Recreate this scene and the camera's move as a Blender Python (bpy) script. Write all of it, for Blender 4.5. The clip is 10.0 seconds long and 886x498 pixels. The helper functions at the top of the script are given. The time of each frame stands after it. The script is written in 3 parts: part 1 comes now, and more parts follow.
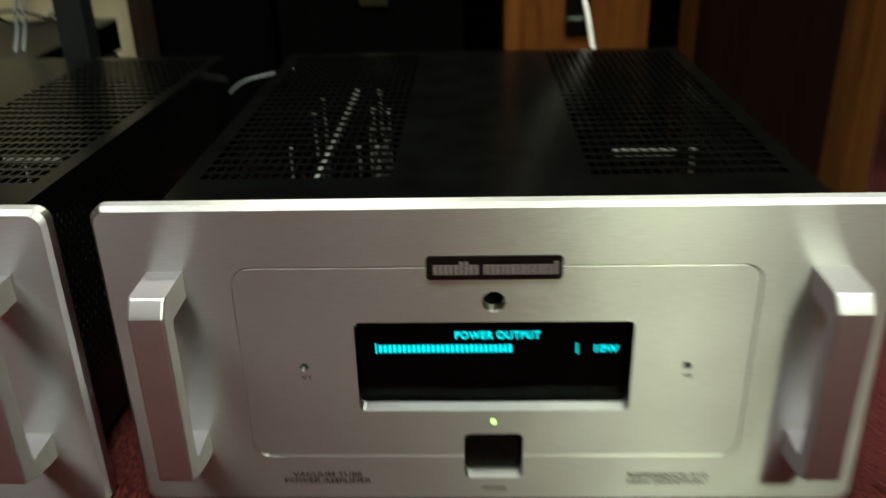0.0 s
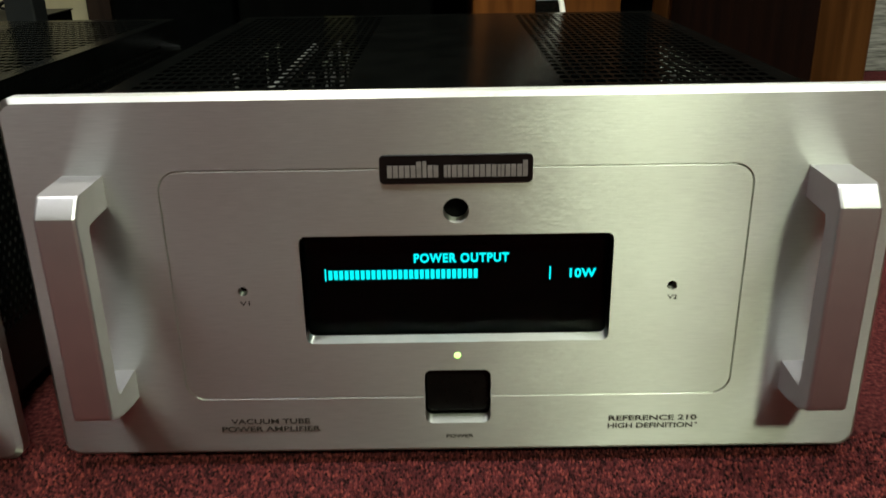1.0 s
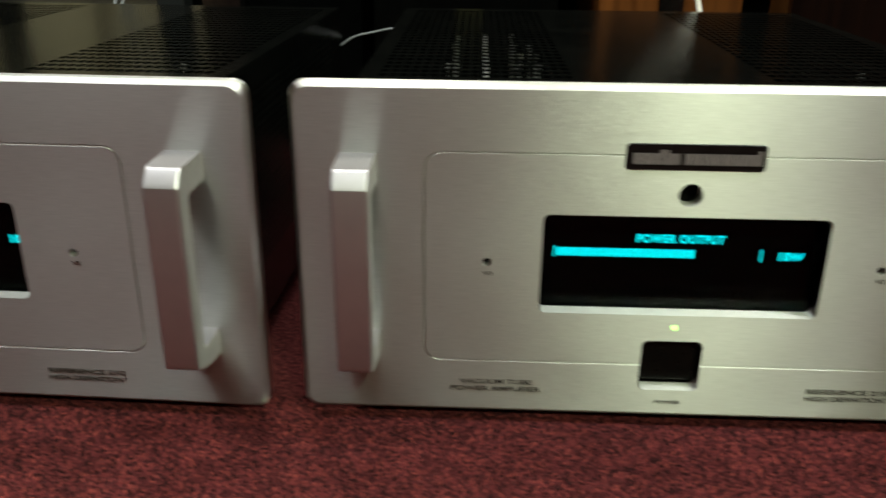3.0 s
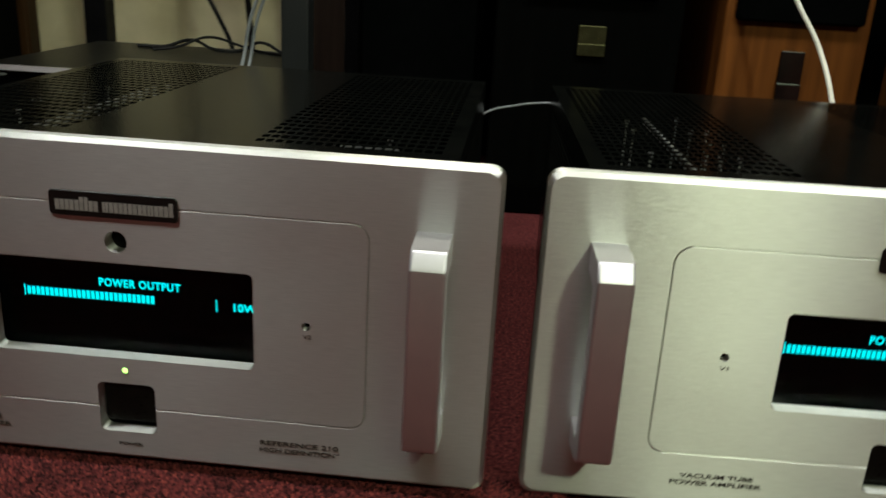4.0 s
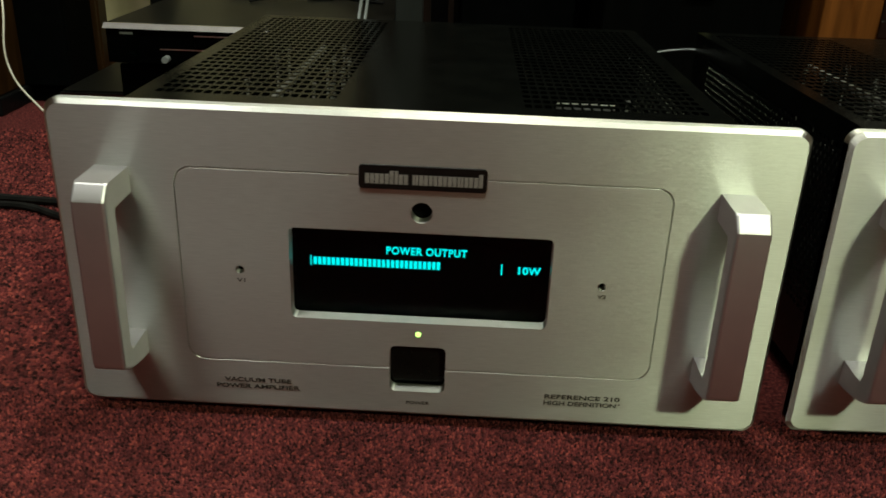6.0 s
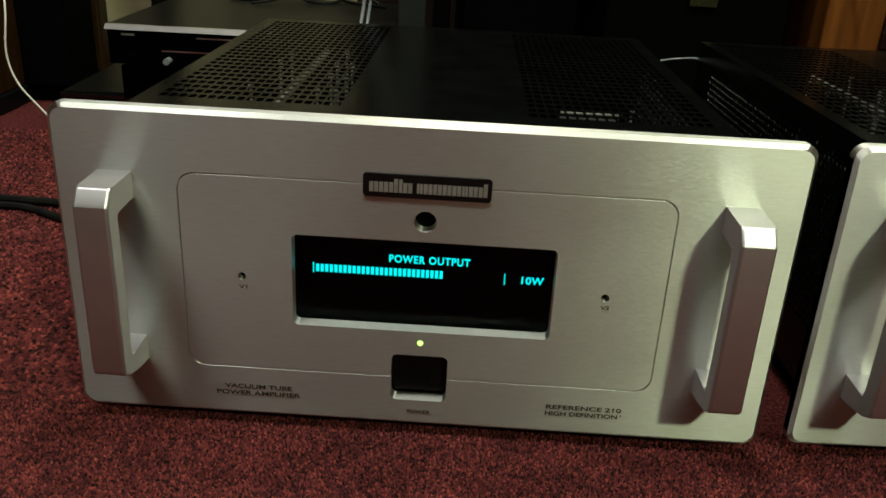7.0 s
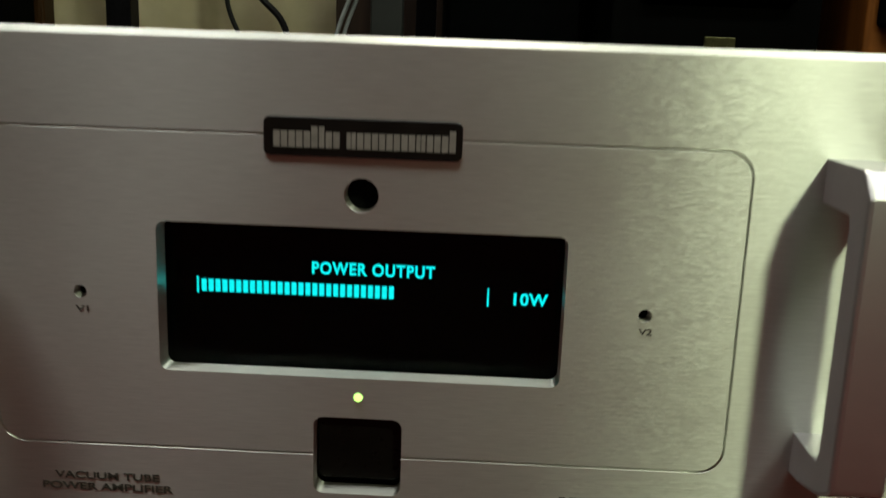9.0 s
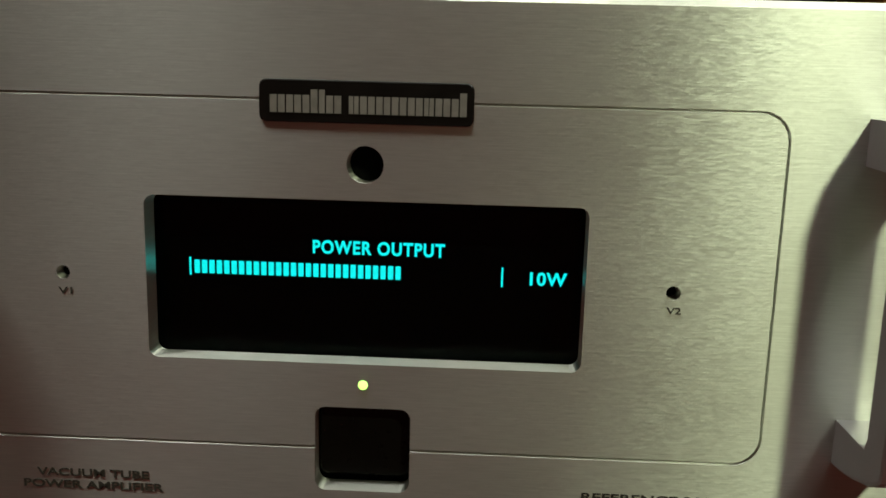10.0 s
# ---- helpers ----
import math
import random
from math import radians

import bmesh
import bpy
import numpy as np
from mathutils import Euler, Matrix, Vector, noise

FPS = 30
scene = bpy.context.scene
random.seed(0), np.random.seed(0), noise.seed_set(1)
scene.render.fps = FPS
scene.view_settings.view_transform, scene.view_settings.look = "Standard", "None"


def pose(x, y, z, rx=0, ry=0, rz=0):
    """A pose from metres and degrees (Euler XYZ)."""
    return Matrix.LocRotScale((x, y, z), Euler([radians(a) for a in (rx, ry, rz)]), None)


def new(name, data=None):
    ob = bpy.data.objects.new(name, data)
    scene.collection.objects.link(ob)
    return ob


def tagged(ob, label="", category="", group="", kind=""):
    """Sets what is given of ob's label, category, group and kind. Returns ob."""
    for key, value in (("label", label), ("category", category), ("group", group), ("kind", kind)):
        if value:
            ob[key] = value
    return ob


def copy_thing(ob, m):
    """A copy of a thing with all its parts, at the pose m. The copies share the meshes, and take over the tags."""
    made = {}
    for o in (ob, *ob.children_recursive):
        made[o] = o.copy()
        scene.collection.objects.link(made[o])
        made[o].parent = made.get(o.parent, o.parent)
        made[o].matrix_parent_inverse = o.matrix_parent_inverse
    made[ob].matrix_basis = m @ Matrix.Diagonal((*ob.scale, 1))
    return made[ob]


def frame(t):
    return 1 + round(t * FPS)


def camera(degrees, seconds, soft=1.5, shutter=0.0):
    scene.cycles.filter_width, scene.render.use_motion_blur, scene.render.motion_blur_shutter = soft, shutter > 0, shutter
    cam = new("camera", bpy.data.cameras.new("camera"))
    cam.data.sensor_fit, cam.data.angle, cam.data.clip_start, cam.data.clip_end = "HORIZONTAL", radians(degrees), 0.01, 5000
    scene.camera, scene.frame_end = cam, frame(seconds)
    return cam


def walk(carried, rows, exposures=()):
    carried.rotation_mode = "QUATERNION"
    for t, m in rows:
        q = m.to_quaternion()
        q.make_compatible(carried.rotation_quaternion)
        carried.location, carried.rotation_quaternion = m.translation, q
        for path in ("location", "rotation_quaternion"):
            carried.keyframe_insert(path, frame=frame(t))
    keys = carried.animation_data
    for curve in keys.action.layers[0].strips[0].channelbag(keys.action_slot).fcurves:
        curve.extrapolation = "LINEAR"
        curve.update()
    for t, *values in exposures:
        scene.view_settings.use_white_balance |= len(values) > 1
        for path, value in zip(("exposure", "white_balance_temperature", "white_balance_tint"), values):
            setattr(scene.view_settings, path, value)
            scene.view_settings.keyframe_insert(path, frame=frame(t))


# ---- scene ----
cam = camera(55.3, 10.0, soft=1.6, shutter=0.55)
# seconds, x, y, z in metres; yaw, pitch, roll in degrees
ROWS = [
    (0.0, -0.0129, -0.4633, 0.4208, 1.58, -24.96, 1.35),
    (0.2, -0.0069, -0.4347, 0.3540, 3.94, -19.99, 1.20),
    (0.5, -0.0051, -0.4227, 0.3386, 3.23, -21.93, 0.68),
    (0.8, -0.0042, -0.4273, 0.3270, 1.59, -21.80, 0.11),
    (1.0, -0.0051, -0.4437, 0.3201, -0.04, -21.48, 0.90),
    (1.5, -0.0058, -0.4769, 0.3169, 1.87, -20.92, 0.92),
    (2.0, -0.0114, -0.5054, 0.3248, 1.80, -21.02, 0.52),
    (2.2, -0.0174, -0.5063, 0.3267, 1.45, -21.49, 0.08),
    (3.3, -0.1792, -0.4904, 0.3388, 2.72, -22.20, -0.51),
    (3.5, -0.2049, -0.4884, 0.3465, 4.53, -21.54, 1.02),
    (3.8, -0.2538, -0.4924, 0.3474, 6.97, -18.59, -3.62),
    (4.0, -0.2844, -0.4957, 0.3469, 3.43, -18.59, -3.08),
    (4.2, -0.3262, -0.4939, 0.3433, 2.09, -21.01, -2.13),
    (4.5, -0.3763, -0.4970, 0.3419, 3.92, -22.09, -1.71),
    (5.0, -0.4492, -0.5049, 0.3467, 2.64, -21.42, -1.23),
    (5.5, -0.4788, -0.5163, 0.3483, 1.07, -21.67, -2.64),
    (6.0, -0.5021, -0.5180, 0.3649, 0.53, -23.04, -2.06),
    (6.2, -0.5099, -0.5150, 0.3706, 0.43, -23.60, -2.02),
    (7.3, -0.5028, -0.5139, 0.3677, 1.18, -22.77, -3.34),
    (7.5, -0.4983, -0.5113, 0.3729, 1.78, -23.29, -3.39),
    (8.0, -0.4953, -0.5079, 0.3588, 1.82, -21.39, -1.86),
    (8.2, -0.4895, -0.4785, 0.3246, 1.31, -17.52, -0.18),
    (8.3, -0.4892, -0.4511, 0.3207, 0.12, -16.56, -0.60),
    (8.5, -0.4823, -0.4160, 0.2880, 0.18, -13.17, -1.97),
    (9.0, -0.4792, -0.3522, 0.2196, 0.32, -11.62, -2.05),
    (9.5, -0.4817, -0.3327, 0.1952, 0.24, -10.04, -1.92),
    (10.0, -0.4806, -0.3289, 0.1965, 0.61, -10.39, -1.54),
]
# seconds, stops, kelvin, tint
EXPOSURES = [(0.0, 0.2, 6500, 9), (2.2, 0.25, 6500, 9), (3.5, 0.15, 6500, 8), (4.5, -0.05, 6600, 6), (5.5, -0.05, 7000, 0), (6.2, -0.05, 7000, 1), (7.5, -0.05, 6800, 4), (8.5, -0.2, 6700, 6), (9.2, -0.15, 6900, 4), (10.0, -0.15, 7000, 3)]
walk(cam, [(t, pose(x, y, z, 90 + pitch, roll, yaw)) for t, x, y, z, yaw, pitch, roll in ROWS], EXPOSURES)

# ---- light ----
world = bpy.data.worlds.new("world")
scene.world = world
world.use_nodes = True
world.node_tree.nodes["Background"].inputs[0].default_value = (0.9, 0.8, 0.7, 1)
world.node_tree.nodes["Background"].inputs[1].default_value = 0.002


def overhead_light(x, y, z, sx, sy, watts, colour):
    """An area light just under the ceiling, facing down: a room lamp or an added fill."""
    data = bpy.data.lights.new("overhead_light", "AREA")
    data.shape, data.size, data.size_y, data.energy, data.color = "RECTANGLE", sx, sy, watts, colour
    ob = new("overhead_light", data)
    ob.location = (x, y, z)
    return ob


# added fill between the two side lamps, evens out the panels' middle
overhead_light(-0.25, -0.42, 2.44, 1.5, 0.34, 21.5, (0.97, 1.0, 0.97))
overhead_light(-1.55, -0.50, 2.44, 0.9, 0.34, 24, (0.97, 1.0, 0.97))
overhead_light(1.05, -0.46, 2.44, 0.9, 0.34, 28, (0.97, 1.0, 0.97))
overhead_light(0.90, -2.6, 2.44, 0.26, 0.24, 80, (0.88, 1.0, 0.70))
# added fill behind the amplifiers to brighten the cream cloth and rack
overhead_light(-0.45, 0.62, 2.44, 0.6, 0.3, 22, (1.0, 0.98, 0.82))


# ---- materials ----
def nodes_of(name):
    m = bpy.data.materials.new(name)
    m.use_nodes = True
    return m, m.node_tree.nodes, m.node_tree.links, m.node_tree.nodes["Principled BSDF"]


def mat(name, dark, light, rough=0.5, metal=0.0, scale=40.0, stretch=(1, 1, 1), bump=0.0, bump_scale=300.0, spec=0.5, rough_span=0.1):
    """A surface that varies between two colours by coarse and fine noise, with a fine relief."""
    m, n, l, b = nodes_of(name)
    tc, mp = n.new("ShaderNodeTexCoord"), n.new("ShaderNodeMapping")
    mp.inputs["Scale"].default_value = stretch
    l.new(tc.outputs["Object"], mp.inputs["Vector"])
    coarse, fine = n.new("ShaderNodeTexNoise"), n.new("ShaderNodeTexNoise")
    coarse.inputs["Scale"].default_value, coarse.inputs["Detail"].default_value = scale, 6
    fine.inputs["Scale"].default_value, fine.inputs["Detail"].default_value = bump_scale, 3
    for t in (coarse, fine):
        l.new(mp.outputs[0], t.inputs["Vector"])
    mix = n.new("ShaderNodeMix")
    mix.data_type = "RGBA"
    mix.inputs[6].default_value, mix.inputs[7].default_value = (*dark, 1), (*light, 1)
    ramp = n.new("ShaderNodeMapRange")
    ramp.inputs[1].default_value, ramp.inputs[2].default_value = 0.3, 0.7
    l.new(coarse.outputs[0], ramp.inputs[0])
    l.new(ramp.outputs[0], mix.inputs[0])
    l.new(mix.outputs[2], b.inputs["Base Color"])
    rr = n.new("ShaderNodeMapRange")
    rr.inputs[3].default_value, rr.inputs[4].default_value = max(rough - rough_span, 0.02), min(rough + rough_span, 1)
    l.new(fine.outputs[0], rr.inputs[0])
    l.new(rr.outputs[0], b.inputs["Roughness"])
    b.inputs["Metallic"].default_value = metal
    b.inputs["Specular IOR Level"].default_value = spec
    if bump:
        bp = n.new("ShaderNodeBump")
        bp.inputs["Strength"].default_value, bp.inputs["Distance"].default_value = bump, 0.001
        l.new(fine.outputs[0], bp.inputs["Height"])
        l.new(bp.outputs[0], b.inputs["Normal"])
    return m


def brushed_metal(name, colour, rough, aniso, grain=0.25, fleck=0.038):
    """Aluminium brushed along x: the highlight spreads across the brush lines."""
    m, n, l, b = nodes_of(name)
    tc, mp = n.new("ShaderNodeTexCoord"), n.new("ShaderNodeMapping")
    mp.inputs["Scale"].default_value = (75, 75, 1500)
    l.new(tc.outputs["Object"], mp.inputs["Vector"])
    lines, cloud = n.new("ShaderNodeTexNoise"), n.new("ShaderNodeTexNoise")
    lines.inputs["Scale"].default_value, lines.inputs["Detail"].default_value = 1.0, 2
    cloud.inputs["Scale"].default_value, cloud.inputs["Detail"].default_value = 9.0, 5
    l.new(mp.outputs[0], lines.inputs["Vector"])
    l.new(tc.outputs["Object"], cloud.inputs["Vector"])
    tint = n.new("ShaderNodeMix")
    tint.data_type = "RGBA"
    tint.inputs[6].default_value = (*[0.86 * c for c in colour], 1)
    tint.inputs[7].default_value = (*[min(1, 1.13 * c) for c in colour], 1)
    l.new(lines.outputs[0], tint.inputs[0])
    l.new(tint.outputs[2], b.inputs["Base Color"])
    rr = n.new("ShaderNodeMapRange")
    rr.inputs[3].default_value, rr.inputs[4].default_value = rough - 0.09, rough + 0.09
    l.new(cloud.outputs[0], rr.inputs[0])
    l.new(rr.outputs[0], b.inputs["Roughness"])
    bp = n.new("ShaderNodeBump")
    bp.inputs["Strength"].default_value, bp.inputs["Distance"].default_value = grain, 0.0004
    l.new(lines.outputs[0], bp.inputs["Height"])
    # short flecks, each with a gloss and tilt of its own, between the long brush lines
    fm, cells = n.new("ShaderNodeMapping"), n.new("ShaderNodeTexVoronoi")
    fm.inputs["Scale"].default_value = (380, 380, 1350)
    cells.inputs["Scale"].default_value = 1.0
    l.new(tc.outputs["Object"], fm.inputs["Vector"])
    l.new(fm.outputs[0], cells.inputs["Vector"])
    tilt, geo, add = n.new("ShaderNodeVectorMath"), n.new("ShaderNodeVectorMath"), n.new("ShaderNodeVectorMath")
    tilt.operation, geo.operation, add.operation = "SUBTRACT", "SCALE", "ADD"
    tilt.inputs[1].default_value = (0.5, 0.5, 0.5)
    geo.inputs["Scale"].default_value = fleck
    l.new(cells.outputs["Color"], tilt.inputs[0])
    l.new(tilt.outputs[0], geo.inputs[0])
    l.new(bp.outputs[0], add.inputs[0])
    l.new(geo.outputs[0], add.inputs[1])
    unit = n.new("ShaderNodeVectorMath")
    unit.operation = "NORMALIZE"
    l.new(add.outputs[0], unit.inputs[0])
    l.new(unit.outputs[0], b.inputs["Normal"])
    b.inputs["Metallic"].default_value = 1.0
    b.inputs["Anisotropic"].default_value = aniso
    tan = n.new("ShaderNodeTangent")
    tan.direction_type, tan.uv_map = "UV_MAP", "brush"
    l.new(tan.outputs[0], b.inputs["Tangent"])
    return m


def glow(name, colour, strength):
    m, n, l, b = nodes_of(name)
    b.inputs["Base Color"].default_value = (0.01, 0.03, 0.03, 1)
    b.inputs["Emission Color"].default_value = (*colour, 1)
    b.inputs["Emission Strength"].default_value = strength
    return m


def pane_glass(name):
    """Thin dark glass: mostly clear, with a little gloss."""
    m, n, l, b = nodes_of(name)
    clear, gloss, mix = n.new("ShaderNodeBsdfTransparent"), n.new("ShaderNodeBsdfGlossy"), n.new("ShaderNodeMixShader")
    clear.inputs["Color"].default_value = (0.88, 0.92, 0.91, 1)
    gloss.inputs["Roughness"].default_value = 0.1
    mix.inputs[0].default_value = 0.006
    l.new(clear.outputs[0], mix.inputs[1])
    l.new(gloss.outputs[0], mix.inputs[2])
    l.new(mix.outputs[0], n["Material Output"].inputs["Surface"])
    return m


def wood(name, dark, light, rough=0.4):
    return mat(name, dark, light, rough, 0, 7.0, (9, 9, 0.7), 0.15, 60.0, spec=0.15)


def carpet_material():
    """Burgundy loop carpet, flecked with black, plum and brick red."""
    m, n, l, b = nodes_of("red_carpet")
    tc = n.new("ShaderNodeTexCoord")
    fleck, cloud = n.new("ShaderNodeTexNoise"), n.new("ShaderNodeTexNoise")
    fleck.inputs["Scale"].default_value, fleck.inputs["Detail"].default_value = 300, 4
    fleck.inputs["Roughness"].default_value = 0.7
    cloud.inputs["Scale"].default_value, cloud.inputs["Detail"].default_value = 14, 5
    l.new(tc.outputs["Object"], fleck.inputs["Vector"])
    l.new(tc.outputs["Object"], cloud.inputs["Vector"])
    ramp = n.new("ShaderNodeValToRGB")
    e = ramp.color_ramp.elements
    e[0].position, e[0].color = 0.36, (0.022, 0.006, 0.007, 1)
    e[1].position, e[1].color = 0.64, (0.19, 0.052, 0.046, 1)
    mid = e.new(0.5)
    mid.color = (0.10, 0.018, 0.02, 1)
    l.new(fleck.outputs[0], ramp.inputs[0])
    mul = n.new("ShaderNodeMix")
    mul.data_type, mul.blend_type = "RGBA", "MULTIPLY"
    mul.inputs[0].default_value = 0.5
    l.new(ramp.outputs[0], mul.inputs[6])
    l.new(cloud.outputs[0], mul.inputs[7])
    l.new(mul.outputs[2], b.inputs["Base Color"])
    b.inputs["Roughness"].default_value = 0.95
    b.inputs["Specular IOR Level"].default_value = 0.1
    bp = n.new("ShaderNodeBump")
    bp.inputs["Strength"].default_value, bp.inputs["Distance"].default_value = 0.9, 0.003
    l.new(fleck.outputs[0], bp.inputs["Height"])
    l.new(bp.outputs[0], b.inputs["Normal"])
    return m


PANEL = brushed_metal("brushed_aluminium", (0.62, 0.625, 0.59), 0.42, 0.93, 0.13)
HANDLE = mat("satin_aluminium", (0.56, 0.545, 0.575), (0.60, 0.585, 0.61), 0.46, 1.0, 60, (1, 1, 1), 0.05, 900)
BLACK_STEEL = mat("black_powder_coat", (0.0015, 0.0017, 0.0015), (0.0030, 0.0033, 0.0029), 0.19, 0, 30, (1, 1, 1), 0.06, 1400, spec=0.11, rough_span=0.05)
# near-black carries the shade inside the case and at the bottom of recesses
INSIDE = mat("shaded_interior", (0.002, 0.002, 0.002), (0.004, 0.004, 0.004), 0.8, spec=0.05)
GLASS_BLACK = mat("black_display_glass", (0.0004, 0.0006, 0.0006), (0.0006, 0.0009, 0.0009), 0.3, 0, 20, spec=0.02, rough_span=0.03)
PANE = pane_glass("dark_window_glass")
BUTTON = mat("black_button", (0.003, 0.003, 0.003), (0.006, 0.0055, 0.005), 0.3, 0, 50, spec=0.15)
BADGE = mat("black_badge", (0.004, 0.003, 0.003), (0.008, 0.006, 0.006), 0.35, 0, 80, spec=0.2)
BADGE_MARK = mat("badge_grey", (0.22, 0.20, 0.20), (0.30, 0.27, 0.27), 0.45, 0.3, 200)
INK = mat("dark_ink", (0.02, 0.017, 0.015), (0.04, 0.035, 0.03), 0.6, 0, 300)
RUBBER = mat("black_rubber", (0.01, 0.01, 0.01), (0.018, 0.018, 0.018), 0.8)
CYAN = glow("cyan_display_glow", (0.0, 0.80, 0.86), 1.5)
LED = glow("green_led_glow", (0.48, 1.0, 0.20), 2.4)
TUBE_GLASS = mat("tube_glass", (0.012, 0.012, 0.012), (0.02, 0.02, 0.02), 0.08, 0, 20, spec=0.2, rough_span=0.02)
NICKEL = mat("nickel_fittings", (0.34, 0.34, 0.32), (0.46, 0.46, 0.43), 0.30, 0.5, 90)
DULL_NICKEL = mat("dull_fittings", (0.26, 0.26, 0.24), (0.36, 0.36, 0.33), 0.3, 0.5, 90)
PALE_METAL = mat("dull_aluminium", (0.05, 0.05, 0.05), (0.30, 0.30, 0.29), 0.45, 0.2, 55, (1, 1, 1), 0.1, 300)
CARPET = carpet_material()
PILE, _n, _l, _b = nodes_of("red_carpet_loops")
_g, _r = _n.new("ShaderNodeNewGeometry"), _n.new("ShaderNodeValToRGB")
for _k, (_p, _c) in enumerate(((0.0, (0.014, 0.005, 0.005)), (1.0, (0.26, 0.054, 0.044)), (0.25, (0.046, 0.012, 0.013)), (0.55, (0.100, 0.020, 0.021)), (0.85, (0.152, 0.031, 0.030)))):
    _e = _r.color_ramp.elements[_k] if _k < 2 else _r.color_ramp.elements.new(_p)
    _e.position, _e.color = _p, (*_c, 1)
_l.new(_g.outputs["Random Per Island"], _r.inputs[0])
_w, _v, _m = _n.new("ShaderNodeTexNoise"), _n.new("ShaderNodeMapRange"), _n.new("ShaderNodeMix")
_w.inputs["Scale"].default_value, _w.inputs["Detail"].default_value = 28, 4
_v.inputs[1].default_value, _v.inputs[2].default_value, _v.inputs[3].default_value, _v.inputs[4].default_value = 0.3, 0.7, 0.68, 1.18
_m.data_type, _m.blend_type = "RGBA", "MULTIPLY"
_m.inputs[0].default_value = 1.0
_t = _n.new("ShaderNodeTexCoord")
_l.new(_t.outputs["Object"], _w.inputs["Vector"])
_l.new(_w.outputs[0], _v.inputs[0])
_l.new(_r.outputs[0], _m.inputs[6])
_l.new(_v.outputs[0], _m.inputs[7])
_l.new(_m.outputs[2], _b.inputs["Base Color"])
_b.inputs["Roughness"].default_value, _b.inputs["Specular IOR Level"].default_value = 0.95, 0.1
CREAM = mat("cream_cloth", (0.52, 0.47, 0.30), (0.74, 0.68, 0.47), 0.8, 0, 8, (1, 1, 1), 0.3, 90)
WHITE = mat("ceiling_paint", (0.72, 0.70, 0.66), (0.80, 0.78, 0.74), 0.9, 0, 4, (1, 1, 1), 0.1, 90)
OAK = wood("orange_wood_veneer", (0.080, 0.025, 0.005), (0.175, 0.058, 0.012))
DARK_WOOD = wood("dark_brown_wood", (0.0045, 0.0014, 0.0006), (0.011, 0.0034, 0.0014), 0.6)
STAND_WOOD = wood("brown_stand_wood", (0.042, 0.015, 0.0035), (0.095, 0.036, 0.009))
# brown of the upright, with shade on the curtain put into it
BROWN = wood("brown_wood", (0.011, 0.006, 0.004), (0.024, 0.014, 0.009), 0.6)
PLASTER = mat("brown_plaster", (0.085, 0.068, 0.042), (0.14, 0.112, 0.07), 0.85, 0, 4, (1, 1, 1), 0.15, 100)
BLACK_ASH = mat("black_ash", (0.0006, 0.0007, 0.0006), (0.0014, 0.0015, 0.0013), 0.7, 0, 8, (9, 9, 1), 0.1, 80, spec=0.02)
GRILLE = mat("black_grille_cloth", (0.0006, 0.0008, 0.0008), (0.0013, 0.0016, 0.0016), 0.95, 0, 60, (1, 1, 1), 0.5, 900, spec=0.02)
BRASS = mat("brass_plate", (0.09, 0.085, 0.04), (0.15, 0.14, 0.07), 0.3, 0.9, 60)
# darker copy of the wood, with the dim far-left end's shade in its colour
SHADED_WALNUT = wood("shaded_walnut", (0.014, 0.006, 0.0015), (0.034, 0.015, 0.0045))
GREY_POST = mat("grey_painted_steel", (0.007, 0.0085, 0.0085), (0.012, 0.0135, 0.0135), 0.45, 0, 25)
BLACK_PLASTIC = mat("black_plastic", (0.003, 0.003, 0.0032), (0.005, 0.005, 0.0054), 0.30, 0, 30, spec=0.06)
GREY_TOP = mat("grey_steel_lid", (0.003, 0.003, 0.0026), (0.006, 0.006, 0.0052), 0.32, 0, 25, (1, 1, 1), 0.1, 800, spec=0.13)
TRIM = mat("grey_anodised_trim", (0.07, 0.07, 0.068), (0.11, 0.11, 0.107), 0.25, 1.0, 60, rough_span=0.04)
BRIGHT_TRIM = mat("polished_trim", (0.60, 0.60, 0.62), (0.70, 0.70, 0.72), 0.24, 1.0, 60, rough_span=0.04)
SILVER = mat("silver_trim", (0.6, 0.6, 0.58), (0.75, 0.75, 0.73), 0.3, 1.0, 60)
WHITE_CABLE = mat("white_cable_jacket", (0.60, 0.58, 0.50), (0.72, 0.70, 0.62), 0.5, 0, 60)
BLACK_CABLE = mat("black_cable_jacket", (0.005, 0.005, 0.005), (0.010, 0.010, 0.010), 0.5, 0, 60, spec=0.08)
GREY_CABLE = mat("grey_cable_jacket", (0.13, 0.145, 0.15), (0.20, 0.215, 0.22), 0.4, 0, 60)
RIBBED = mat("grey_woven_panel", (0.09, 0.09, 0.08), (0.36, 0.35, 0.31), 0.9, 0, 26, (1, 1, 9), 0.6, 90)


# ---- building helpers ----
def thing(name, label, category, at=(0, 0, 0), turn=0.0, group="", kind=""):
    ob = new(name)
    ob.matrix_basis = pose(*at, 0, 0, turn)
    return tagged(ob, label, category, group, kind)


def part(name, bm, material, parent=None, label="", smooth=False):
    me = bpy.data.meshes.new(name)
    bm.to_mesh(me)
    bm.free()
    return part_of_mesh(name, me, material, parent, label, smooth)


def part_of_mesh(name, me, material, parent=None, label="", smooth=False):
    me.materials.clear()
    me.materials.append(material)
    if smooth:
        me.polygons.foreach_set("use_smooth", [True] * len(me.polygons))
        me.set_sharp_from_angle(angle=radians(35))
    ob = new(name, me)
    ob.parent = parent
    return tagged(ob, label)


